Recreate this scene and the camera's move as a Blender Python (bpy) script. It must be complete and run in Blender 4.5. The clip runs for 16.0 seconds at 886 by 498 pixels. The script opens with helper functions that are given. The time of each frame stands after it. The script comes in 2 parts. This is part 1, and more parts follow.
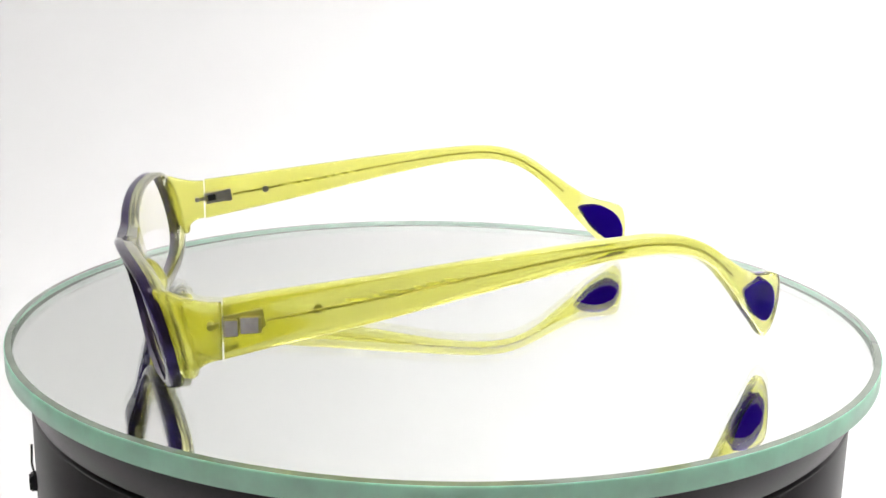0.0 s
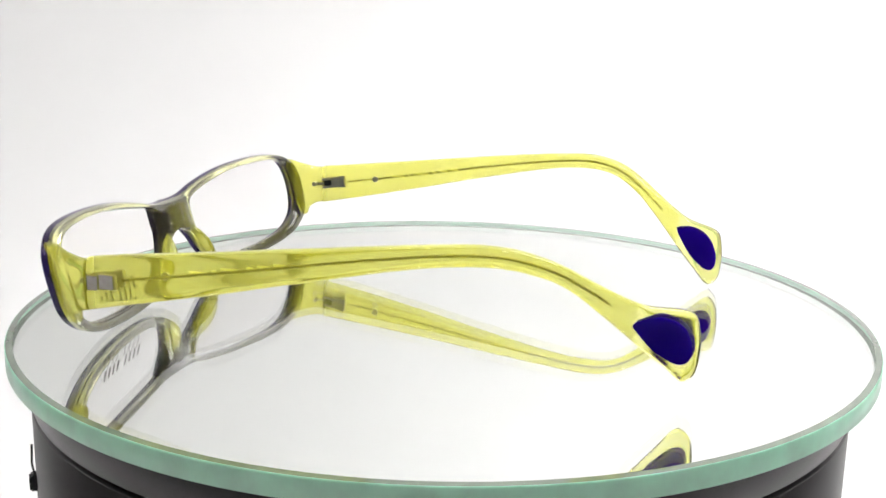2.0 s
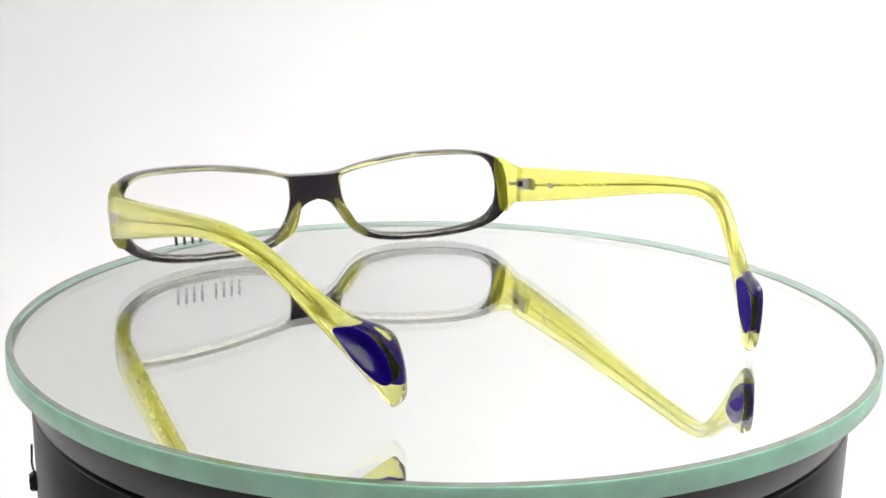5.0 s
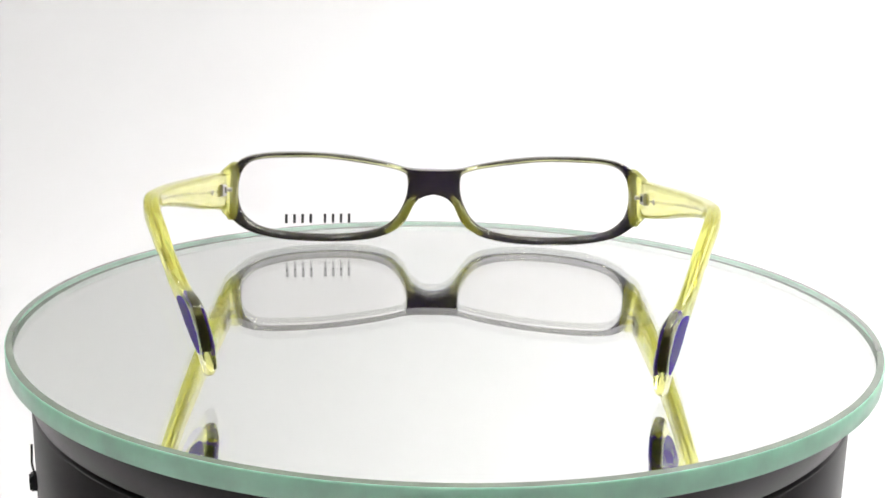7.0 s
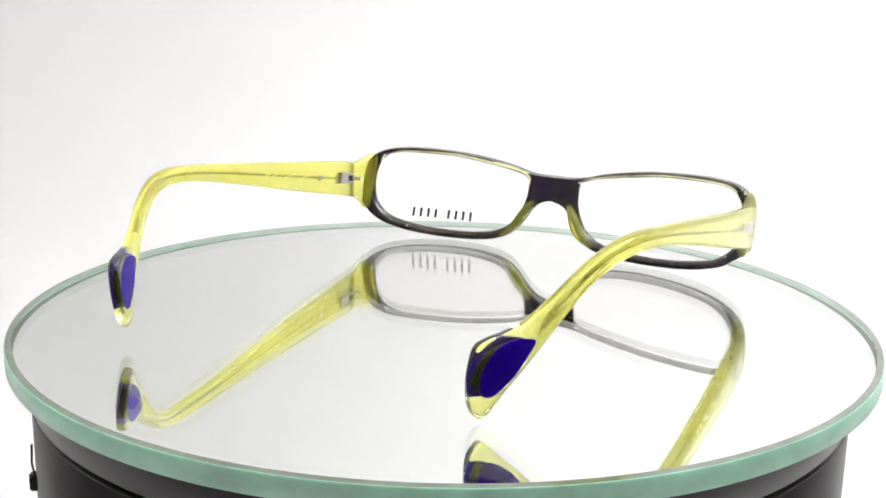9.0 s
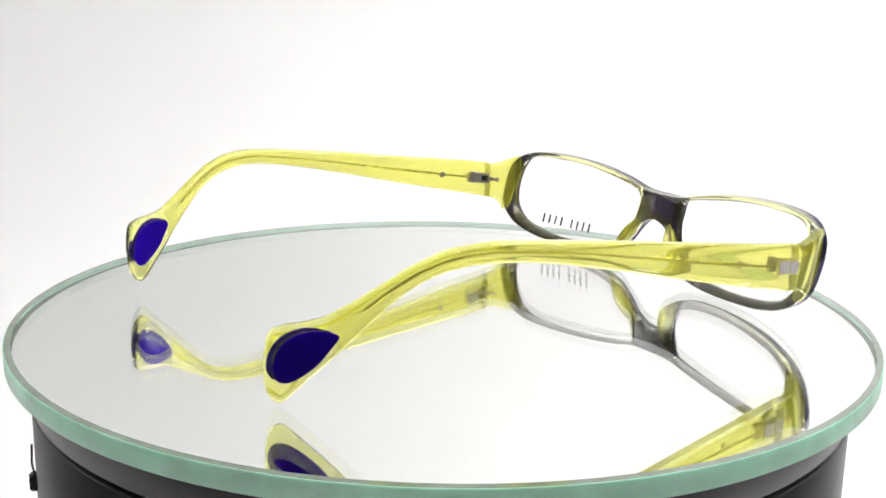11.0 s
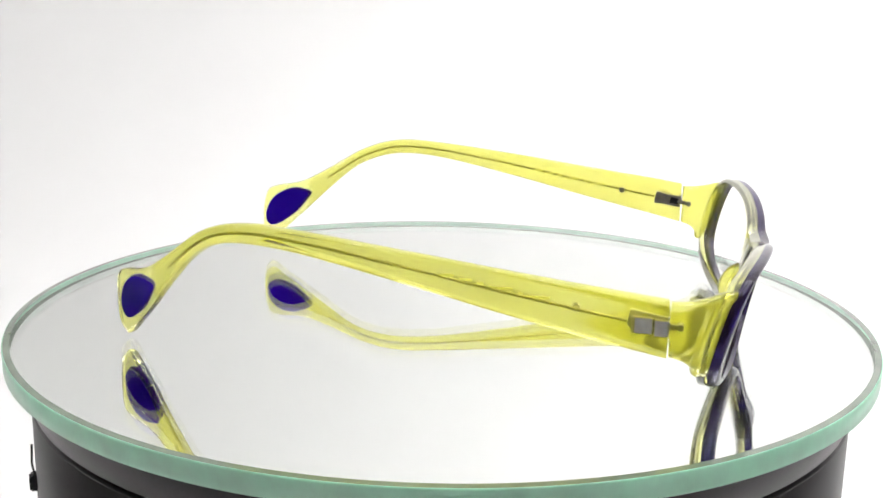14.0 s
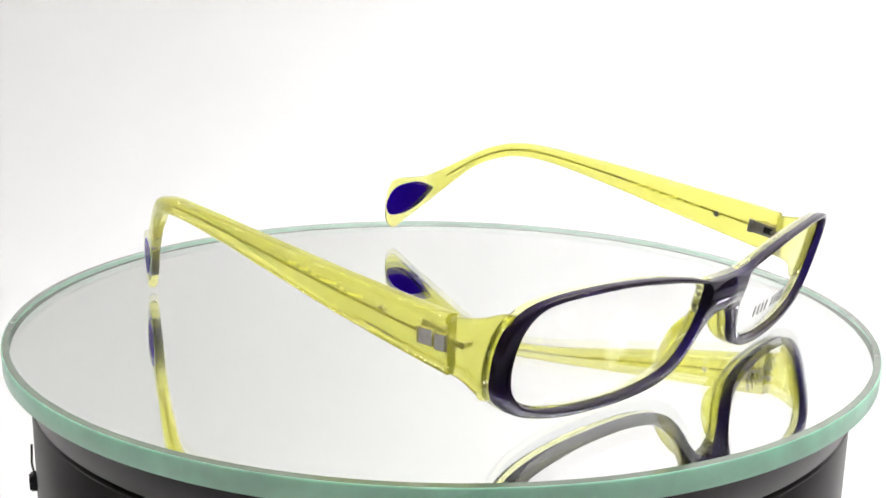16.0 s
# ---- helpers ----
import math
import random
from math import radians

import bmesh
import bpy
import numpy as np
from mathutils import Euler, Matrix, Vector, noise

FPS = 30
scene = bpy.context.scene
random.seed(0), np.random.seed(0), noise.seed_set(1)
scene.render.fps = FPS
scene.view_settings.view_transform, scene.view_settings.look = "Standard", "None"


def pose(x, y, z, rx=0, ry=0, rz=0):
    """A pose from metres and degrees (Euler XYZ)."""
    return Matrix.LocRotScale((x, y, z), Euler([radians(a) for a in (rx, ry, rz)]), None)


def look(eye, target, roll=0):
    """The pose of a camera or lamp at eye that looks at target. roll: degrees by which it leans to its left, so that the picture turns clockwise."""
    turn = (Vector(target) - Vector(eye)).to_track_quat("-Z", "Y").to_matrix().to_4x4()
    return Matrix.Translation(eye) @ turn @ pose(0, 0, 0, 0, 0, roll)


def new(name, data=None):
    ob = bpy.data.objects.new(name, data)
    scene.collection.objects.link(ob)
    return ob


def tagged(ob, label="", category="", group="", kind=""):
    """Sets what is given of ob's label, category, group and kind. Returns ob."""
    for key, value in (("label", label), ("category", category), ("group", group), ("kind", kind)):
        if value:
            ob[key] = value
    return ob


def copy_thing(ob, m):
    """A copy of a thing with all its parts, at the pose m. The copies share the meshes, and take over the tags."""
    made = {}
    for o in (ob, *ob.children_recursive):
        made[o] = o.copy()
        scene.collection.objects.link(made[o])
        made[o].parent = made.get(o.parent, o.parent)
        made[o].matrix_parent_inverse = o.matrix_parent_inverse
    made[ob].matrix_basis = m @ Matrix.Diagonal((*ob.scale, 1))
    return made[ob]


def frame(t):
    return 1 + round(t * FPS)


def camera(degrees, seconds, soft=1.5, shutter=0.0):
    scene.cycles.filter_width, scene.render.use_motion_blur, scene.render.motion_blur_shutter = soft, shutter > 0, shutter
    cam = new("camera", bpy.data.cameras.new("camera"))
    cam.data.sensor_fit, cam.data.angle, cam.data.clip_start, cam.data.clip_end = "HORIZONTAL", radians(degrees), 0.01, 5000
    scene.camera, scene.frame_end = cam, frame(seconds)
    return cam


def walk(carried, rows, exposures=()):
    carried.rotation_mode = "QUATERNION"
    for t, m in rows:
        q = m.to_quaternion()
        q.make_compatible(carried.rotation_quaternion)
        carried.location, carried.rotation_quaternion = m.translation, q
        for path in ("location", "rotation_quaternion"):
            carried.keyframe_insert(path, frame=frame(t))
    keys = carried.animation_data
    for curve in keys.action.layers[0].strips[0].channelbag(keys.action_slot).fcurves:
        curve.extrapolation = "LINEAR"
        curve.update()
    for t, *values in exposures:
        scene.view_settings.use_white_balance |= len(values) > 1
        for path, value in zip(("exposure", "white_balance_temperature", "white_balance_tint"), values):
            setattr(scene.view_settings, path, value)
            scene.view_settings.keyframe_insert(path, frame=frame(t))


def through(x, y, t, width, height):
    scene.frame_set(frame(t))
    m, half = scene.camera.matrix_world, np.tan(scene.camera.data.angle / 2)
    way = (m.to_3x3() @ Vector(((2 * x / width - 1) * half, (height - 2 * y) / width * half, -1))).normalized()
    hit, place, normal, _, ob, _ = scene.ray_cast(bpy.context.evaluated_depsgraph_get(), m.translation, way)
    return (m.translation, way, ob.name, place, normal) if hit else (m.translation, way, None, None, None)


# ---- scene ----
MM = 0.001
TOP = 0.12  # height of the plate's upper face

cam = camera(43.06, 16.0, soft=1.6)
EYE = pose(0, -0.29, 0.2052, 90 - 13.452, 0, 0.032) @ pose(0, 0, 0, 0, 0, 1.10)
walk(cam, [(0.0, EYE), (16.0, EYE)])

# ---- light: a white photo tent, soft lamps above and beside ----
world = bpy.data.worlds.new("tent_surround")
scene.world = world
world.use_nodes = True
world.node_tree.nodes["Background"].inputs[0].default_value = (1.0, 1.0, 1.0, 1)
world.node_tree.nodes["Background"].inputs[1].default_value = 0.02


def softbox(name, eye, target, sx, sy, watts, colour=(1, 1, 1)):
    lamp = bpy.data.lights.new(name, "AREA")
    lamp.shape, lamp.size, lamp.size_y, lamp.energy, lamp.color = "RECTANGLE", sx, sy, watts, colour
    ob = new(name, lamp)
    ob.matrix_basis = look(eye, target)
    return ob


softbox("softbox_top", (0.50, 0.10, 0.93), (0.44, 0.11, 0.0), 0.66, 0.55, 6.8, (1.0, 0.985, 0.985))
scene.view_settings.exposure = 0.0


# ---- materials ----
def nodes(name):
    m = bpy.data.materials.new(name)
    m.use_nodes = True
    t = m.node_tree
    return m, t, t.nodes["Principled BSDF"], t.nodes["Material Output"]


def noise_to(t, scale, detail=4.0, vec="Object"):
    co = t.nodes.new("ShaderNodeTexCoord")
    n = t.nodes.new("ShaderNodeTexNoise")
    n.inputs["Scale"].default_value, n.inputs["Detail"].default_value = scale, detail
    t.links.new(co.outputs[vec], n.inputs["Vector"])
    return n


def ramp(t, src, a, b, ca, cb):
    r = t.nodes.new("ShaderNodeValToRGB")
    r.color_ramp.elements[0].position, r.color_ramp.elements[1].position = a, b
    r.color_ramp.elements[0].color, r.color_ramp.elements[1].color = (*ca, 1), (*cb, 1)
    t.links.new(src, r.inputs[0])
    return r


def bump(t, src, p, strength, dist):
    b = t.nodes.new("ShaderNodeBump")
    b.inputs["Strength"].default_value, b.inputs["Distance"].default_value = strength, dist
    t.links.new(src, b.inputs["Height"])
    t.links.new(b.outputs[0], p.inputs["Normal"])


def paint(name, ca, cb, scale, rough, metal=0.0, bumps=0.0, coat=0.0):
    """An opaque surface whose colour and gloss vary at two scales."""
    m, t, p, o = nodes(name)
    n = noise_to(t, scale)
    r = ramp(t, n.outputs[0], 0.35, 0.68, ca, cb)
    t.links.new(r.outputs[0], p.inputs["Base Color"])
    fine = noise_to(t, scale * 9, 3.0)
    rr = ramp(t, fine.outputs[0], 0.3, 0.7, (rough * 0.8,) * 3, (rough * 1.2,) * 3)
    t.links.new(rr.outputs[0], p.inputs["Roughness"])
    p.inputs["Metallic"].default_value = metal
    p.inputs["Coat Weight"].default_value = coat
    if bumps:
        bump(t, fine.outputs[0], p, bumps, 0.0002)
    return m


def clear(name, ca, cb, rough, ior, scale=60.0, bumps=0.0):
    """A see-through solid, tinted where light passes its faces."""
    m, t, p, o = nodes(name)
    n = noise_to(t, scale)
    r = ramp(t, n.outputs[0], 0.3, 0.7, ca, cb)
    t.links.new(r.outputs[0], p.inputs["Base Color"])
    p.inputs["Transmission Weight"].default_value = 1.0
    p.inputs["Roughness"].default_value = rough
    p.inputs["IOR"].default_value = ior
    if bumps:
        bump(t, noise_to(t, scale * 3, 2.0).outputs[0], p, bumps, 0.0002)
    return m


def acetate(name, ca, cb, share, ior=1.24, rough=0.05):
    """Clear tinted plastic with a little milkiness that scatters light."""
    m = clear(name, ca, cb, rough, ior, 60.0, 0.006)
    m.node_tree.nodes["Principled BSDF"].inputs["Coat Weight"].default_value = 0.8
    t = m.node_tree
    p, o = t.nodes["Principled BSDF"], t.nodes["Material Output"]
    milk = t.nodes.new("ShaderNodeBsdfTranslucent")
    skin = t.nodes.new("ShaderNodeBsdfDiffuse")
    for n in (milk, skin):
        n.inputs[0].default_value = (min(1, ca[0] * 1.02), min(1, ca[1] * 1.02), ca[2] * 0.5, 1)
    both, mix = t.nodes.new("ShaderNodeMixShader"), t.nodes.new("ShaderNodeMixShader")
    both.inputs[0].default_value, mix.inputs[0].default_value = 0.5, share
    t.links.new(milk.outputs[0], both.inputs[1])
    t.links.new(skin.outputs[0], both.inputs[2])
    t.links.new(p.outputs[0], mix.inputs[1])
    t.links.new(both.outputs[0], mix.inputs[2])
    t.links.new(mix.outputs[0], o.inputs[0])
    return m


def translucent(name, colour, through, share, rough):
    """A dense plastic that lets part of the light through."""
    m, t, p, o = nodes(name)
    n = noise_to(t, 120.0)
    r = ramp(t, n.outputs[0], 0.3, 0.7, [c * 0.85 for c in colour], [c * 1.15 for c in colour])
    t.links.new(r.outputs[0], p.inputs["Base Color"])
    p.inputs["Roughness"].default_value = rough
    p.inputs["Specular IOR Level"].default_value = 0.22
    tr = t.nodes.new("ShaderNodeBsdfTranslucent")
    tr.inputs[0].default_value = (*through, 1)
    mix = t.nodes.new("ShaderNodeMixShader")
    mix.inputs[0].default_value = share
    t.links.new(p.outputs[0], mix.inputs[1])
    t.links.new(tr.outputs[0], mix.inputs[2])
    t.links.new(mix.outputs[0], o.inputs[0])
    return m


def dense(name, colour, tint, share):
    """A dark polished plastic that glows in its own colour where it is thin."""
    m = clear(name, tint, [c * 1.1 for c in tint], 0.02, 1.28, 120.0)
    t = m.node_tree
    p, o = t.nodes["Principled BSDF"], t.nodes["Material Output"]
    p.inputs["Coat Weight"].default_value = 0.0
    body = t.nodes.new("ShaderNodeBsdfPrincipled")
    r = ramp(t, noise_to(t, 150.0).outputs[0], 0.3, 0.7, [c * 0.85 for c in colour], [c * 1.15 for c in colour])
    t.links.new(r.outputs[0], body.inputs["Base Color"])
    body.inputs["Roughness"].default_value = 0.04
    body.inputs["Specular IOR Level"].default_value = 0.22
    mix = t.nodes.new("ShaderNodeMixShader")
    mix.inputs[0].default_value = share
    t.links.new(p.outputs[0], mix.inputs[1])
    t.links.new(body.outputs[0], mix.inputs[2])
    t.links.new(mix.outputs[0], o.inputs[0])
    return m


FABRIC = paint("white_tent_fabric", (0.88, 0.88, 0.88), (0.90, 0.90, 0.90), 6.0, 0.8)
ROOM = paint("dark_room_paint", (0.045, 0.045, 0.047), (0.06, 0.06, 0.062), 5.0, 0.85)
YELLOW = acetate("yellow_green_acetate", (0.985, 0.97, 0.28), (0.995, 0.985, 0.33), 0.24)
YELLOW_CLEAR = acetate("yellow_green_acetate_tip_copy", (0.955, 0.945, 0.34), (0.975, 0.965, 0.40), 0.05)
YELLOW_THIN = acetate("thin_yellow_green_acetate", (0.87, 0.87, 0.42), (0.90, 0.90, 0.48), 0.04, 1.42, 0.02)
BLUE = dense("deep_blue_acetate", (0.030, 0.020, 0.031), (0.085, 0.04, 0.58), 0.70)
INLAY = translucent("blue_inlay_acetate", (0.035, 0.004, 0.52), (0.09, 0.0, 1.0), 0.5, 0.06)
# blue-black stands for light lost along the tip, not the inlay's own blue
DARK_CORE = translucent("tip_edge_dark", (0.02, 0.014, 0.022), (0.04, 0.01, 0.2), 0.15, 0.05)
LENS = clear("clear_demo_lens", (0.962, 0.950, 0.953), (0.972, 0.960, 0.963), 0.0, 1.07)
GLASS = clear("clear_float_glass", (0.965, 0.975, 0.965), (0.975, 0.985, 0.975), 0.0, 1.50)
# mint colour stands in for light greened along its way through the plate
EDGE = translucent("glass_edge_painted_green", (0.37, 0.87, 0.60), (0.92, 0.98, 0.95), 0.27, 0.2)
# dark olive stands in for what clear glass refracts along the near rim
BEVEL = translucent("glass_bevel_painted_olive", (0.15, 0.20, 0.14), (0.2, 0.26, 0.2), 0.15, 0.04)
BEVEL.node_tree.nodes["Principled BSDF"].inputs["Specular IOR Level"].default_value = 0.5
BEVEL.node_tree.nodes["Principled BSDF"].inputs["Coat Weight"].default_value = 1.0
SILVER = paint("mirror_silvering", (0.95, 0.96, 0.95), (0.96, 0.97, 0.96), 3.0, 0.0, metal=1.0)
BLACK = paint("black_gloss_plastic", (0.029, 0.024, 0.025), (0.031, 0.026, 0.027), 900.0, 0.33)
DARK = paint("matt_black_rubber_and_shade", (0.008, 0.008, 0.008), (0.012, 0.012, 0.012), 90.0, 0.7)
STEEL = paint("brushed_hinge_steel", (0.50, 0.48, 0.46), (0.66, 0.64, 0.62), 400.0, 0.42, metal=1.0)
SATIN = paint("satin_hinge_plate", (0.80, 0.74, 0.73), (0.92, 0.88, 0.87), 500.0, 0.30, metal=0.0)
WIRE = paint("core_wire_steel", (0.34, 0.32, 0.16), (0.46, 0.43, 0.24), 300.0, 0.30, metal=1.0)
BULB, _t, _p, _o = nodes("glowing_bulb")
_p.inputs["Emission Color"].default_value, _p.inputs["Emission Strength"].default_value = (1.0, 0.98, 0.96, 1), 17.5
PRINT = paint("black_print", (0.02, 0.02, 0.02), (0.03, 0.03, 0.03), 500.0, 0.6)
WHITE_PRINT = translucent("faint_white_print", (0.80, 0.80, 0.55), (0.97, 0.97, 0.60), 0.92, 0.5)


# ---- mesh helpers ----
def mesh_of(bm, name, mats, smooth=True):
    bmesh.ops.recalc_face_normals(bm, faces=bm.faces)
    me = bpy.data.meshes.new(name)
    bm.to_mesh(me)
    bm.free()
    for m in mats if isinstance(mats, (list, tuple)) else [mats]:
        me.materials.append(m)
    if smooth:
        for f in me.polygons:
            f.use_smooth = True
        me.set_sharp_from_angle(angle=radians(50))
    return me


def part(name, bm, material, parent, label=""):
    ob = new(name, mesh_of(bm, name, material))
    ob.parent = parent
    return tagged(ob, label)


def thing(name, label, category, kind=""):
    ob = new(name)
    ob.empty_display_size = 0.01
    return tagged(ob, label, category, "", kind)


def catmull(pts, closed=True, per=6):
    out, n = [], len(pts)
    for i in range(n if closed else n - 1):
        g = [Vector(pts[(i + k) % n] if closed else pts[min(max(i + k, 0), n - 1)]) for k in (-1, 0, 1, 2)]
        for j in range(per):
            s = j / per
            out.append(0.5 * (2 * g[1] + (g[2] - g[0]) * s + (2 * g[0] - 5 * g[1] + 4 * g[2] - g[3]) * s * s
                              + (3 * g[1] - g[0] - 3 * g[2] + g[3]) * s ** 3))
    if not closed:
        out.append(Vector(pts[-1]))
    return out


def loft(bm, rings, caps=True):
    """Skin a row of closed rings of equal length."""
    vs = [[bm.verts.new(p) for p in r] for r in rings]
    n = len(vs[0])
    for a, b in zip(vs, vs[1:]):
        for i in range(n):
            bm.faces.new((a[i], a[(i + 1) % n], b[(i + 1) % n], b[i]))
    if caps:
        bm.faces.new(vs[0][::-1])
        bm.faces.new(vs[-1])
    return vs


def lathe(profile, seg=192):
    """A closed solid of revolution about z; profile in mm as (radius, height, material of the band to the next point)."""
    bm = bmesh.new()
    rows = []
    for r, z, m in profile:
        rows.append([bm.verts.new((r * MM * math.cos(a), r * MM * math.sin(a), z * MM))
                     for a in (2 * math.pi * i / seg for i in range(seg))])
    for k in range(len(rows) - 1):
        for i in range(seg):
            f = bm.faces.new((rows[k][i], rows[k][(i + 1) % seg], rows[k + 1][(i + 1) % seg], rows[k + 1][i]))
            f.material_index = profile[k][2]
    return bm, rows


def box(bm, c, s, bevel=0.0, m=None, lean=0.0):
    if lean:
        m = Matrix.Translation(c) @ pose(0, 0, 0, -math.degrees(math.atan(lean)))
        c = (0, 0, 0)
    r = bmesh.ops.create_cube(bm, size=1.0, matrix=(m or Matrix()) @ Matrix.Translation(c) @ Matrix.Diagonal((*s, 1)))
    if bevel:
        es = list({e for v in r["verts"] for e in v.link_edges})
        bmesh.ops.bevel(bm, geom=es, offset=bevel, segments=2, affect="EDGES")


def rod(bm, path, radius, n=8):
    """A round rod along a list of points."""
    rings = []
    for i, p in enumerate(path):
        d = (path[min(i + 1, len(path) - 1)] - path[max(i - 1, 0)]).normalized()
        x = d.cross(Vector((0.3, 0.1, 0.9))).normalized()
        y = d.cross(x)
        rings.append([p + radius * (math.cos(a) * x + math.sin(a) * y) for a in (2 * math.pi * k / n for k in range(n))])
    loft(bm, rings)


# ---- the tent: one white sweep, open sides closed with fabric ----
def tent():
    bm = bmesh.new()
    prof = [(-0.32, 0.0), (0.35, 0.0)]
    prof += [(0.35 + 0.30 * math.sin(a), 0.30 - 0.30 * math.cos(a)) for a in (radians(d) for d in range(6, 91, 6))]
    prof += [(0.65, 0.75)]
    prof += [(0.45 + 0.20 * math.cos(a), 0.75 + 0.20 * math.sin(a)) for a in (radians(d) for d in range(9, 91, 9))]
    prof += [(-0.32, 0.95)]
    rows = [[bm.verts.new((x, y, z)) for y, z in prof] for x in (-0.9, 0.9)]
    for i in range(len(prof) - 1):
        bm.faces.new((rows[0][i], rows[0][i + 1], rows[1][i + 1], rows[1][i]))
    ob = new("backdrop", mesh_of(bm, "backdrop", FABRIC))
    sol = ob.modifiers.new("thick", "SOLIDIFY")
    sol.thickness, sol.offset = 0.004, 1.0
    tagged(ob, "seamless white photo sweep behind and below the turntable", "backdrop", "", "structure")
    for name, c, s, m, label in (
            ("wall_west", (-0.905, 0.49, 0.475), (0.006, 0.34, 1.02), FABRIC, "plain white fabric side of the photo tent"),
            ("wall_east", (0.905, 0.49, 0.475), (0.006, 0.34, 1.02), FABRIC, "plain white fabric side of the photo tent"),
            # two unseen dark sides, added to keep reflections in the glasses dark
            ("wall_northwest", (-0.905, 0.00, 0.475), (0.006, 0.636, 1.02), ROOM, "unseen dark grey side, added so the blue front reflects dark"),
            ("wall_northeast", (0.905, 0.00, 0.475), (0.006, 0.636, 1.02), ROOM, "unseen dark grey side, added so the blue front reflects dark"),
            ("wall_south", (0, -1.30, 0.475), (2.2, 0.01, 1.6), ROOM, "dark grey wall of the room facing the tent"),
            ("wall_southwest", (-1.095, -0.81, 0.475), (0.01, 0.98, 1.6), ROOM, "dark grey wall beside the open tent front"),
            ("wall_southeast", (1.095, -0.81, 0.475), (0.01, 0.98, 1.6), ROOM, "dark grey wall beside the open tent front"),
            ("ceiling", (0, -0.81, 1.28), (2.2, 0.98, 0.01), ROOM, "dark grey ceiling before the open tent front"),
            ("floor", (0, -0.81, -0.012), (2.2, 0.98, 0.01), ROOM, "dark grey table top before the open tent front")):
        b = bmesh.new()
        box(b, c, s)
        tagged(new(name, mesh_of(b, name, m)), label, "wall", "", "structure")


tent()


def lamp_bar(m):
    """A white bar with a row of round bulbs, on the tent's frame."""
    bar = thing("lamp_bar", "white bar with a row of round glowing bulbs", "lamp")
    bm = bmesh.new()
    box(bm, (0, 0, 0.003), (0.86, 0.030, 0.004), 0.0008)
    part("carrier", bm, FABRIC, bar)
    dot = bmesh.new()
    bmesh.ops.create_uvsphere(dot, u_segments=24, v_segments=14, radius=0.035)
    me = mesh_of(dot, "bulb", BULB)
    for k in range(5):
        d = new("bulb", me)
        d.parent, d.location = bar, (-0.36 + 0.18 * k, 0, -0.034)
    bar["group"] = "lamp bars of the tent"
    bar.matrix_basis = m
    return bar


BAR = lamp_bar(pose(0.0, -0.29, 0.944))
copy_thing(BAR, pose(0.0, -0.17, 0.944))
copy_thing(BAR, pose(-0.896, 0.10, 0.66, -90, 0, 90))
copy_thing(BAR, pose(0.896, 0.10, 0.66, 90, 0, 90))


# ---- the turntable ----
def turntable():
    base = thing("turntable", "round glossy black turntable body with a groove, on the white sweep", "turntable")
    base.matrix_basis = pose(0, 0, 0)
    zt = TOP / MM - 5.2  # underside of the plate
    prof = [(60, zt, 0), (103.2, zt, 0), (104.6, zt - 0.5, 0), (105.0, zt - 1.5, 0), (105.0, zt - 9.0, 0), (104.8, zt - 9.2, 0), (60, zt - 9.2, 0)]
    bm, _ = lathe(prof)
    part("upper_ring", bm, BLACK, base)
    bm, _ = lathe([(60, zt - 9.1, 0), (100.0, zt - 9.1, 0), (100.0, zt - 10.6, 0), (60, zt - 10.6, 0)])
    part("groove", bm, DARK, base, "matt black recessed groove")
    prof = [(60, zt - 10.4, 0), (104.8, zt - 10.4, 0), (105.0, zt - 10.6, 0), (105.0, 3.0, 0), (104.0, 0.6, 0), (101.0, 0.0, 0), (60, 0.0, 0)]
    bm, _ = lathe(prof)
    part("lower_body", bm, BLACK, base)
    # the small clip with its cables on the side
    clip = Vector((-0.0970, -0.0398, 0.0858))
    bm = bmesh.new()
    box(bm, (0, 0, 0), (0.0036, 0.0036, 0.0038), 0.0004, Matrix.Translation(clip) @ pose(0, 0, 0, 0, 0, 21))
    box(bm, (0, 0, 0), (0.0020, 0.0024, 0.0008), 0.0002, Matrix.Translation(clip + Vector((0.0002, -0.0002, 0.0021))) @ pose(0, 0, 0, 0, 0, 21))
    part("cable_clip", bm, DARK, base, "small square black cable clip")
    for way in ([(-0.0012, 0.0012, 0.0090), (-0.0012, 0.0008, 0.0065), (-0.0010, 0.0, 0.0045), (0.0, -0.0014, 0.0026), (0.0010, -0.0023, -0.0010), (0.0014, -0.0027, -0.0050),
                 (0.0020, -0.0032, -0.0090), (0.0018, -0.0032, -0.0300), (-0.0040, -0.0020, -0.0700), (-0.0060, -0.0010, -0.0849)],
                [(0.0014, -0.0024, -0.0012), (0.0022, -0.0030, -0.0024), (0.0027, -0.0034, -0.0050), (0.0028, -0.0036, -0.0150), (0.0, -0.0034, -0.0500), (-0.0070, -0.0020, -0.0849)]):
        bm = bmesh.new()
        rod(bm, [clip + Vector(p) for p in catmull(way, False, 5)], 0.00028, 6)
        part("cable", bm, DARK, base, "thin black cable")
    return base


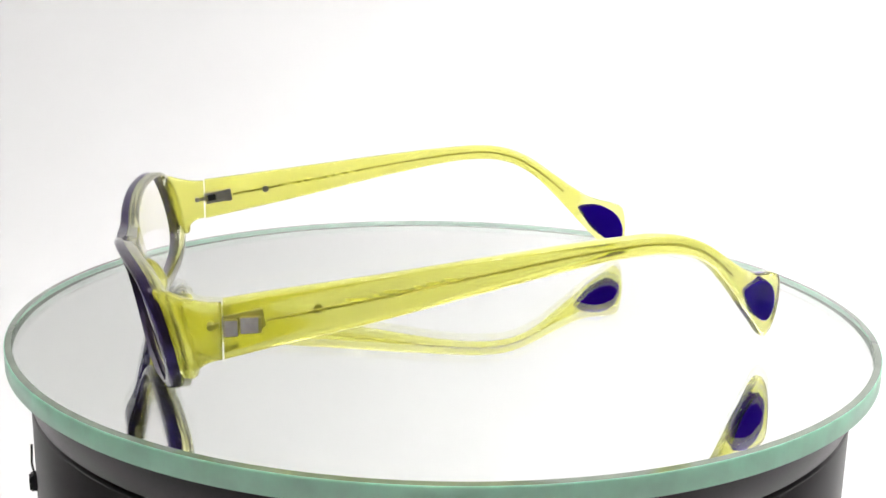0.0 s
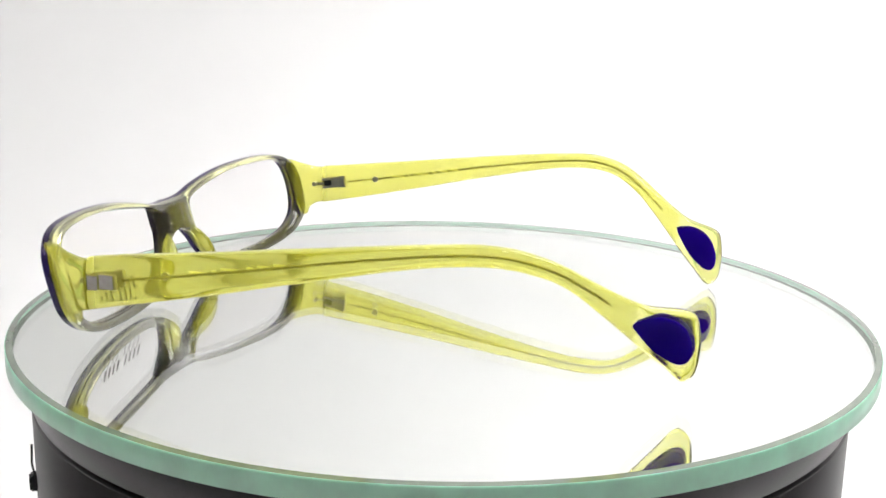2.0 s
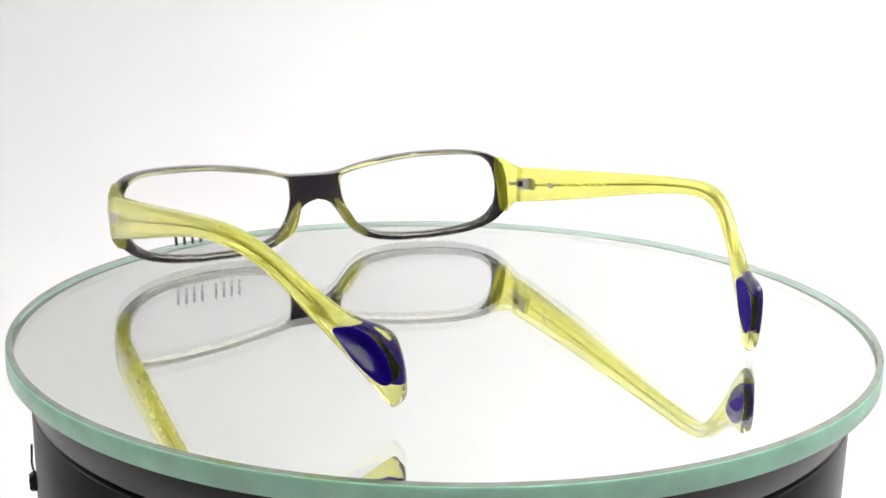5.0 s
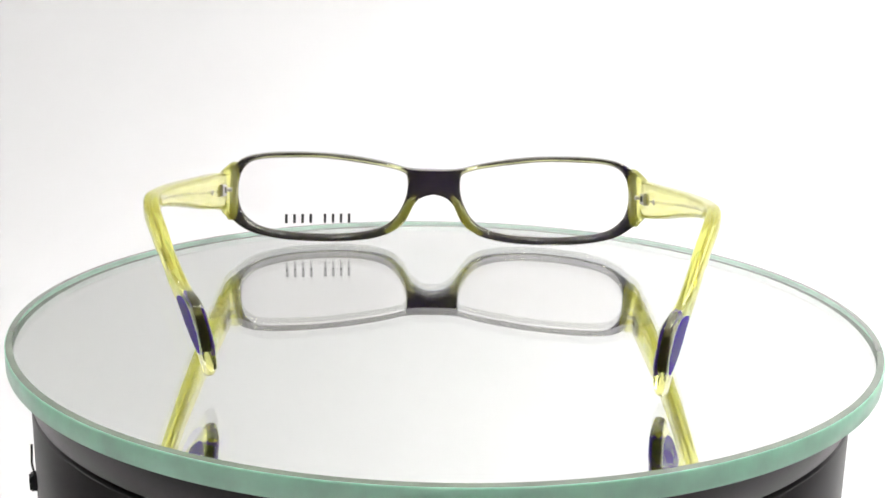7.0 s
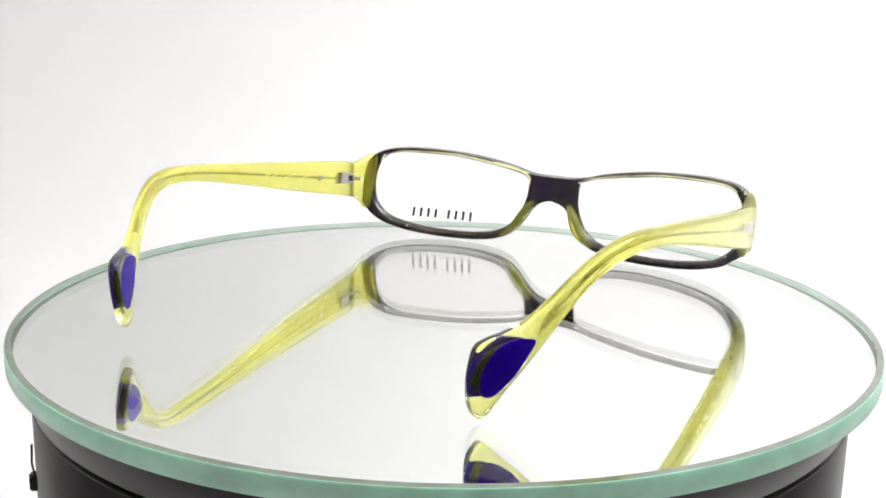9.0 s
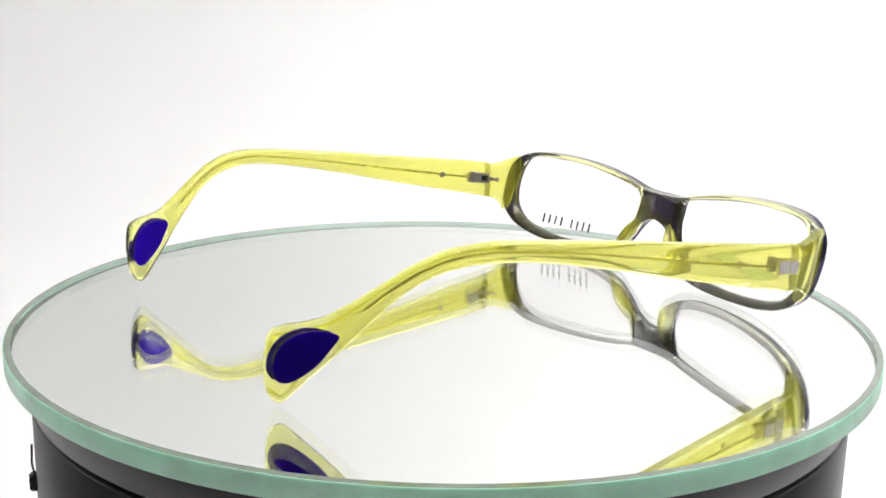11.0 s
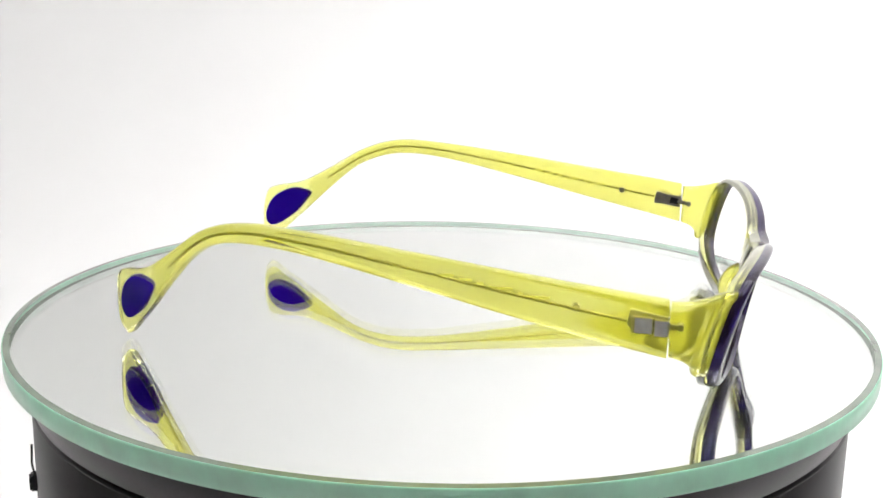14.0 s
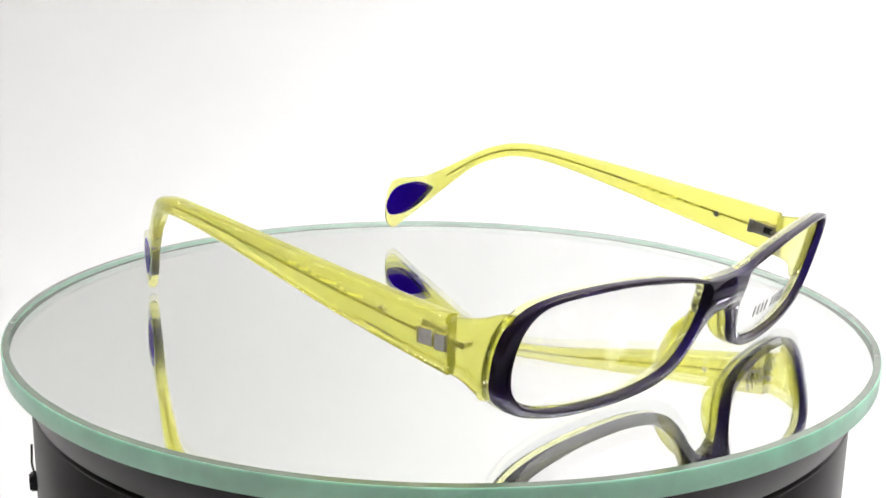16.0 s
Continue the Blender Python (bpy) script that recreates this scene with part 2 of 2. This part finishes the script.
def glass_plate():
    plate = thing("glass_plate", "round mirror-backed clear glass plate with green edge", "glass plate")
    bm, _ = lathe([(0.0001, 0.0, 0), (108.9, 0.0, 1), (110.45, -0.12, 0)], 256)
    low, _ = lathe([(0.0001, -5.0, 2), (110.3, -5.0, 2)], 256)
    me = bpy.data.meshes.new("silvering")
    low.to_mesh(me)
    low.free()
    bm.from_mesh(me)
    bpy.data.meshes.remove(me)
    for z in (0.0, -5.0 * MM):
        mid = [v for v in bm.verts if v.co.xy.length < 1e-5 and abs(v.co.z - z) < 1e-6]
        bmesh.ops.pointmerge(bm, verts=mid, merge_co=(0, 0, z))
    slab = part("slab", bm, [GLASS, BEVEL, SILVER], plate)
    for f in slab.data.polygons:
        f.use_smooth = False
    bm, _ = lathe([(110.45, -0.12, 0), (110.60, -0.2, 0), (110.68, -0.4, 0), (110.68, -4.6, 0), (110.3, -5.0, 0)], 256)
    part("edge", bm, EDGE, plate, "edge of the glass, mint green painted in for light crossing it")
    return plate


turntable()
PLATE = glass_plate()

# ---- the eyeglasses, in mm: x across, y to the front, z up from the plate ----
OPEN = [(8.7, 19.2), (9.1, 21.8), (10.9, 23.1), (16, 24.4), (26, 26.0), (36, 27.2), (46, 27.5), (55.5, 27.3), (60.4, 25.9), (63.0, 22.3), (63.7, 16.8),
        (62.7, 11.6), (60.2, 8.2), (56.2, 5.7), (50, 4.2), (42, 3.2), (33, 2.9), (25, 3.3), (18, 4.7), (13.6, 7.3), (10.7, 11.2), (9.1, 15.4)]
OUT_TOP = [(0, 23.6), (8, 24.0), (16.8, 26.1), (28, 28.0), (39.8, 29.0), (51.3, 29.2), (59, 28.5), (63.6, 26.8), (66.6, 23.8), (67.6, 20.5), (67.7, 16.5),
           (66.8, 11.0), (64.0, 7.2), (58.7, 4.0), (50.2, 1.8), (40, 0.8), (30, 0.6), (20.5, 1.4), (14, 3.4), (10.2, 7), (7.2, 11.6), (4.1, 14.7), (0, 16.0)]


def face_y(x, z):
    return 80.5 + 0.25 * (z - 22.0) - 0.00192 * x * x


def rim_pairs(per=5):
    """Matching points of the opening and of the outer line, on rays from the lens's centre."""
    inner = catmull([Vector(p) for p in OPEN], True, per)
    outer = catmull([Vector(p) for p in OUT_TOP], False, 6) + [Vector((0, 16.0 + 7.6 * k / 8)) for k in range(1, 9)]
    c = Vector((36.0, 15.5))
    pairs = []

    def cast(loop, d):
        best = None
        for a, b in zip(loop, loop[1:] + loop[:1]):
            e = b - a
            det = d.x * -e.y + e.x * d.y
            if abs(det) < 1e-9:
                continue
            w = a - c
            s = (w.x * -e.y + e.x * w.y) / det
            t = (d.x * w.y - d.y * w.x) / det
            if s > 0 and -1e-6 <= t <= 1 + 1e-6 and (best is None or s > best):
                best = s
        return c + d * best

    dirs = sorted({round(math.atan2(p.y - c.y, p.x - c.x), 4) for p in inner} | {round(math.atan2(z - c.y, -c.x), 4) for z in (16.0, 18, 20, 22, 23.6)})
    for a in dirs:
        d = Vector((math.cos(a), math.sin(a)))
        pairs.append((cast(inner, d), cast(outer, d)))
    return pairs


def front_layer(back):
    """The yellow back layer or the blue front layer of the front, both halves."""
    bm = bmesh.new()
    pairs = rim_pairs()
    for side in (1, -1):
        rings = []
        for a, b in pairs:
            d = (b - a)
            w = max(d.length, 0.3)
            d = d / w
            seam = b.x < 0.02
            if back:
                sec = [(0.0, -0.25), (0.0, -1.7), (min(0.9, 0.4 * w), -2.7), (w - min(0.7, 0.3 * w), -2.7), (w - min(0.2, 0.1 * w), -2.35), (w, -1.8), (w, -0.25)]
                if seam:
                    sec[3:] = [(w - 0.7, -2.7), (w - 0.2, -2.7), (w, -2.7), (w, -0.25)]
            else:
                e = min(0.55, 0.22 * w)
                sec = [(e, -0.3), (e, 1.2), (e + min(0.4, 0.2 * w), 1.8), (w - min(0.8, 0.35 * w), 1.8), (w - min(0.25, 0.12 * w), 1.5), (w, 0.9), (w, -0.3)]
                if seam:
                    sec[3:] = [(w - 0.8, 1.8), (w - 0.25, 1.8), (w, 1.8), (w, -0.3)]
            ring = []
            for s, y in sec:
                p = a + d * s
                bulge = 0.0
                if not back and y > 0.3 and p.x < 9.0:
                    bulge = 1.5 * (1 - (p.x / 9.0) ** 2) * (1 - min(1.0, abs(p.y - 19.6) / 4.2) ** 2)
                ring.append(Vector((side * p.x, face_y(p.x, p.y) + y + bulge, p.y)) * MM)
            rings.append(ring)
        loft(bm, rings + [rings[0]], False)
    bmesh.ops.remove_doubles(bm, verts=bm.verts, dist=2e-6)
    inside = [f for f in bm.faces if all(abs(v.co.x) < 3e-5 for v in f.verts)]
    bmesh.ops.delete(bm, geom=inside, context="FACES")
    return bm


def rounded(c, ax, ay, ha, hb, n=20, k=3.2):
    """A rounded oblong ring about c with half sizes ha, hb."""
    out = []
    for i in range(n):
        t = 2 * math.pi * (i + 0.5) / n
        x, y = math.cos(t), math.sin(t)
        out.append(c + ax * (ha * math.copysign(abs(x) ** (2 / k), x)) + ay * (hb * math.copysign(abs(y) ** (2 / k), y)))
    return out


def end_piece(side):
    bm = bmesh.new()
    # across, depth, half thickness, low, high, lean
    st = [(64.9, face_y(64.9, 17.0) - 0.6, 1.3, 8.4, 26.4, 0.30), (65.6, face_y(65.6, 17.0) - 2.6, 1.7, 8.4, 26.2, 0.29), (66.6, 66.8, 2.0, 10.0, 25.2, 0.17),
          (67.3, 63.8, 1.9, 11.9, 24.3, 0.05), (67.5, 60.68, 1.8, 12.7, 24.1, 0.0)]
    rows = catmull([Vector(s[:3]) for s in st], False, 4)
    hs = catmull([Vector(s[3:]) for s in st], False, 4)
    rings = []
    for i, (p, q) in enumerate(zip(rows, hs)):
        nx = rows[min(i + 1, len(rows) - 1)] - rows[max(i - 1, 0)]
        d = Vector((side * nx.x, nx.y, 0)).normalized()
        across = Vector((d.y, -d.x, 0)) if i < len(rows) - 1 else Vector((-side, 0, 0))
        rings.append(rounded(Vector((side * p.x, p.y, (q.x + q.y) / 2)) * MM, across, Vector((0, q.z, 1)), p.z * MM, (q.y - q.x) / 2 * MM, 20, 4.0))
    loft(bm, rings)
    return bm


TEMPLE_TOP = [(60.3, 24.6), (45, 26.3), (27, 28.4), (9, 30.6), (-9, 32.6), (-20, 33.6), (-28, 34.0), (-35.6, 33.0), (-42, 30.4), (-48.5, 26.1),
              (-54.5, 22.0), (-59, 19.4), (-63, 18.2), (-66.5, 17.5), (-69, 16.0), (-70.0, 11), (-69.9, 6.6), (-69.6, 4.2), (-69.0, 2.5), (-68.1, 1.3)]
TEMPLE_LOW = [(60.3, 12.6), (45, 15.6), (27, 19.4), (9, 23.5), (-9, 27.3), (-20, 29.1), (-29, 29.6), (-35.3, 28.8), (-39.8, 27.0), (-44.6, 23.6),
              (-49.6, 18.5), (-54, 13.7), (-58.3, 8.9), (-62.2, 5.0), (-63.6, 3.5), (-64.5, 2.5), (-65.2, 1.8), (-65.9, 1.2), (-66.5, 0.9), (-67.0, 0.7)]
ACROSS = [(61, 67.6), (45, 68.2), (25, 68.6), (5, 68.6), (-12, 68.1), (-25, 67.4), (-35, 65.3), (-48, 59.0), (-57, 54.6), (-69, 48.6), (-80, 43.1)]


def across_at(y):
    for (ya, xa), (yb, xb) in zip(ACROSS, ACROSS[1:]):
        if y >= yb:
            s = (ya - y) / (ya - yb)
            return xa + (xb - xa) * s
    return ACROSS[-1][1]


def smooth_across(y):
    return sum(across_at(y + d) for d in (-5, -2.5, 0, 2.5, 5)) / 5


def lift(side, y):
    """The temple opposite sits a little higher, most of all at its tip."""
    if side > 0:
        return 0.0
    return 0.6 * min(1.0, (72.0 - y) / 20.0) + 2.3 * min(1.0, max(0.0, (-38.0 - y) / 24.0))


def on_temple(side, y, z, off=0.0):
    inwards = 1.0 * min(1.0, max(0.0, (-46.0 - y) / 10.0)) if side < 0 else 0.0
    return Vector((side * (smooth_across(y) + off - inwards), y, z + lift(side, y))) * MM


def temple_body(side):
    bm = bmesh.new()
    top = catmull([Vector(p) for p in TEMPLE_TOP], False, 5)
    low = catmull([Vector(p) for p in TEMPLE_LOW], False, 5)
    rings = []
    for i, (a, b) in enumerate(zip(top, low)):
        m = (a + b) / 2
        up = Vector((0, a.x - b.x, a.y - b.y))
        half = up.length / 2
        s = i / (len(top) - 1)
        thick = 1.9 if s < 0.35 else 1.9 - 0.4 * min(1, (s - 0.35) / 0.3)
        if s > 0.48:
            thick = 1.5 - 0.05 * min(1, (s - 0.48) / 0.11)
        if s > 0.79:
            thick *= max(0.42, math.sqrt(max(0.0, 1 - ((s - 0.79) / 0.21) ** 2)))
        slope = (smooth_across(m.x + 1) - smooth_across(m.x - 1)) / 2
        ax = Vector((side, -slope, 0)).normalized()
        c = on_temple(side, m.x, m.y)
        u = Vector((side * slope * up.y, up.y, up.z)).normalized() if half > 0.01 else Vector((0, 0, 1))
        k = 5.5 - 1.9 * min(1.0, s / 0.33) if s < 0.6 else 3.6 + 1.4 * min(1.0, (s - 0.6) / 0.15)
        rings.append(rounded(c, ax, u, thick * MM, half * MM, 28, k))
    loft(bm, rings)
    return bm


INLAY_LINE = [(-56.6, 15.4), (-58.8, 16.4), (-62.0, 16.6), (-65.4, 15.4), (-67.7, 13.0), (-68.8, 9.8), (-68.8, 7.2), (-67.7, 5.3), (-65.6, 5.2), (-62.8, 7.0),
              (-60.4, 9.3), (-58.1, 12.6)]


def inlay_rings(side, steps):
    bm = bmesh.new()
    line = catmull([Vector(p) for p in INLAY_LINE], True, 5)
    c = sum(line, Vector((0, 0))) / len(line)
    loft(bm, [[on_temple(side, (c + (p - c) * k).x, (c + (p - c) * k).y, off) for p in line] for off, k in steps])
    return bm


def inlay_face(side, way):
    """The glossy blue drop let into one face of the temple tip."""
    return inlay_rings(side, [(way * o, k) for o, k in ((1.05, 0.95), (1.4, 0.965), (1.60, 0.96), (1.68, 0.92), (1.72, 0.78))])


def added_dark_core(side):
    """An added dark core between the two drops, standing for light absorbed edge-on."""
    return inlay_rings(side, [(-1.02, 0.79), (-0.9, 0.83), (0.9, 0.83), (1.02, 0.79)])


def mid_line(y0, y1, n):
    """Points along the middle of a temple from y0 to y1 (y, z)."""
    top = catmull([Vector(p) for p in TEMPLE_TOP], False, 5)
    low = catmull([Vector(p) for p in TEMPLE_LOW], False, 5)
    mids = [(a + b * 1.0) / 2 for a, b in zip(top, low)]
    return [m for m in mids if y1 <= m.x <= y0]


def mid_z(y):
    ms = mid_line(70, -55, 0)
    for a, b in zip(ms, ms[1:]):
        if a.x >= y >= b.x:
            return a.y + (b.y - a.y) * (a.x - y) / (a.x - b.x)
    return ms[0].y if y > ms[0].x else ms[-1].y


def lens(side):
    bm = bmesh.new()
    line = catmull([Vector(p) for p in OPEN], True, 5)
    c = Vector((36.0, 15.5))
    for y, flip in ((-0.4, 1), (-1.3, -1)):
        mid = bm.verts.new(Vector((side * c.x, face_y(c.x, c.y) + y, c.y)) * MM)
        prev = None
        for k in (0.2, 0.4, 0.6, 0.8, 1.004):
            row = [bm.verts.new(Vector((side * q.x, face_y(q.x, q.y) + y, q.y)) * MM) for q in (c + (p - c) * k for p in line)]
            n = len(row)
            for i in range(n):
                j = (i + 1) % n
                if prev:
                    bm.faces.new((prev[i], prev[j], row[j], row[i]))
                else:
                    bm.faces.new((mid, row[i], row[j]))
            prev = row
        if flip == 1:
            first = prev
    for i in range(n):
        j = (i + 1) % n
        bm.faces.new((first[i], first[j], prev[j], prev[i]))
    return bm


def nose_pad(side):
    """The rounded pad that swells back from the rim beside the nose."""
    bm = bmesh.new()
    # across, height, half width, half depth
    st = [(6.0, 15.4, 0.5, 0.5), (7.4, 13.6, 1.1, 1.6), (8.8, 11.2, 1.4, 2.3), (10.2, 8.6, 1.45, 2.4), (11.9, 6.4, 1.3, 1.9), (14.0, 4.6, 0.9, 1.1), (16.2, 3.6, 0.45, 0.5)]
    mids = catmull([Vector(s[:2]) for s in st], False, 4)
    size = catmull([Vector(s[2:]) for s in st], False, 4)
    rings = []
    for i, (p, q) in enumerate(zip(mids, size)):
        d = (mids[min(i + 1, len(mids) - 1)] - mids[max(i - 1, 0)]).normalized()
        out = Vector((side * d.y, 0, -d.x))
        rings.append(rounded(Vector((side * p.x, face_y(p.x, p.y) - 1.6 - 0.55 * q.y, p.y)) * MM, out, Vector((0, 1, 0)), q.x * MM, q.y * MM, 16, 2.4))
    loft(bm, rings)
    return bm


def eyeglasses():
    g = thing("eyeglasses", "yellow-green and deep blue acetate eyeglasses, temples open, on the mirror plate", "eyeglasses")
    front = part("front", front_layer(True), YELLOW_THIN, g, "translucent yellow-green back layer of the front")
    part("front_facing", front_layer(False), BLUE, front, "deep blue-black acetate front layer")
    for side in (1, -1):
        part("end_piece", end_piece(side), YELLOW, front)
        part("nose_pad", nose_pad(side), YELLOW, front)
        ln = part("lens", lens(side), LENS, g, "clear demo lens" + (" with black print" if side < 0 else ""))
        if side < 0:
            # two words of four, as plain bars
            for k in range(8):
                x = -27.9 - 2.62 * k - (2.0 if k > 3 else 0.0)
                bm = bmesh.new()
                box(bm, Vector((x, face_y(x, 8.0) - 1.36, 8.0)) * MM, Vector((0.85, 0.06, 3.0)) * MM, 0.0, None, 0.25)
                part("print_bar", bm, PRINT, ln, "black printed bar")
        t = part("temple", temple_body(side), YELLOW, g)
        # same acetate, copied with less milk so the tip darkens edge-on as refraction would
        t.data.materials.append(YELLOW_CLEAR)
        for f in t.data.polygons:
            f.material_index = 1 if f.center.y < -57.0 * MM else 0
        tip = [t, part("added_dark_core", added_dark_core(side), DARK_CORE, t, "added blue-black core that darkens the tip seen edge-on")]
        for way in (1, -1):
            tip.append(part("inlay_face", inlay_face(side, way), INLAY, t, "glossy deep blue drop-shaped inlay"))
        # both tips lean a little inwards, one more than the other
        lean = 0.8 if side > 0 else 2.4
        for ob in tip:
            for v in ob.data.vertices:
                low = min(1.0, max(0.0, (20.0 - v.co.z / MM) / 14.0))
                v.co.x -= side * lean * MM * low * min(1.0, max(0.0, (-48.0 - v.co.y / MM) / 10.0))
        bm = bmesh.new()
        rod(bm, [on_temple(side, m.x, m.y) for m in mid_line(53.5, -53, 0)], 0.34 * MM, 8)
        part("core_wire", bm, WIRE, t, "thin dull steel core wire")
        # hinge: a plate set flush outside, leaves and barrel inside
        bm = bmesh.new()
        z = mid_z(56) + 0.2
        box(bm, on_temple(side, 55.2, z, 1.45), Vector((1.0, 4.3, 3.5)) * MM, 0.0002)
        box(bm, on_temple(side, 59.0, z - 0.4, 1.45), Vector((1.0, 2.9, 3.5)) * MM, 0.0002)
        part("hinge_plate", bm, SATIN, t, "two small brushed steel plates")
        bm = bmesh.new()
        tilt = pose(0, 0, 0, -9)
        hub = Matrix.Translation(on_temple(side, 56.4, z + 0.1, -1.75)) @ tilt
        for dz in (-1.3, 1.3):
            box(bm, Vector((0, 0.6, dz)) * MM, Vector((1.5, 6.6, 0.75)) * MM, 0.0002, hub)
        box(bm, Vector((0, -3.1, 0)) * MM, Vector((1.7, 1.9, 3.7)) * MM, 0.0002, hub)
        box(bm, Vector((0.1, -0.8, 0)) * MM, Vector((1.0, 3.0, 1.9)) * MM, 0.0002, hub)
        box(bm, Vector((0.2, 4.2, 0)) * MM, Vector((1.3, 3.4, 1.1)) * MM, 0.0003, hub)
        hg = part("hinge", bm, STEEL, t, "small steel spring hinge with a slot")
        # a black block fills the slot in place of its shade
        bm = bmesh.new()
        box(bm, Vector((0.0, 1.9, 0)) * MM, Vector((1.2, 2.4, 1.7)) * MM, 0.0, hub)
        part("slot_shade_block", bm, DARK, hg, "dark block standing for the shade in the hinge slot")
        bm = bmesh.new()
        bmesh.ops.create_cone(bm, cap_ends=True, segments=12, radius1=1.0 * MM, radius2=0.85 * MM, depth=1.2 * MM,
                              matrix=Matrix.Translation(on_temple(side, 41.9, mid_z(41.9), -1.45)) @ pose(0, 0, 0, 0, 90, 0))
        part("screw", bm, STEEL, t, "small steel screw")
        bm = bmesh.new()
        bmesh.ops.create_cone(bm, cap_ends=True, segments=12, radius1=0.7 * MM, radius2=0.7 * MM, depth=2.6 * MM,
                              matrix=Matrix.Translation(Vector((side * 65.6, 62.7, 18.7 + lift(side, 62.7))) * MM) @ pose(0, 0, 0, 0, 90, 0))
        part("rivet", bm, STEEL, front, "small steel rivet")
        y = 36.5
        for w in (4.6, 1.2, 5.2, 1.6, 2.8, 2.8):
            bm = bmesh.new()
            box(bm, on_temple(side, y - w / 2, mid_z(y - w / 2) + 0.2, -1.74), Vector((0.04, w, 0.60)) * MM)
            part("print_bar", bm, WHITE_PRINT, t, "faint white printed bar")
            y -= w + 0.9
    # the front stands a little over the plate
    for ob in g.children_recursive:
        if ob.parent == front or ob == front or ob.name.startswith("lens") or ob.parent.name.startswith("lens"):
            ob.data.transform(Matrix.Translation((0, 0, 0.1 * MM)))
    return g


GLASSES = eyeglasses()


# ---- the turn of the table ----
def motions():
    turn = [(k * 0.5, -14.702 * (k * 0.5 - 7.15)) for k in range(33)]
    walk(GLASSES, [(t, pose(0, 0, TOP, 0, 0, a) @ pose(-0.00296, 0.00005, 0, 0, 0, -1.7)) for t, a in turn])
    walk(PLATE, [(t, pose(0.0003, 0, TOP, 0, 0, a) @ pose(0.00042, -0.00013, 0)) for t, a in turn])


motions()
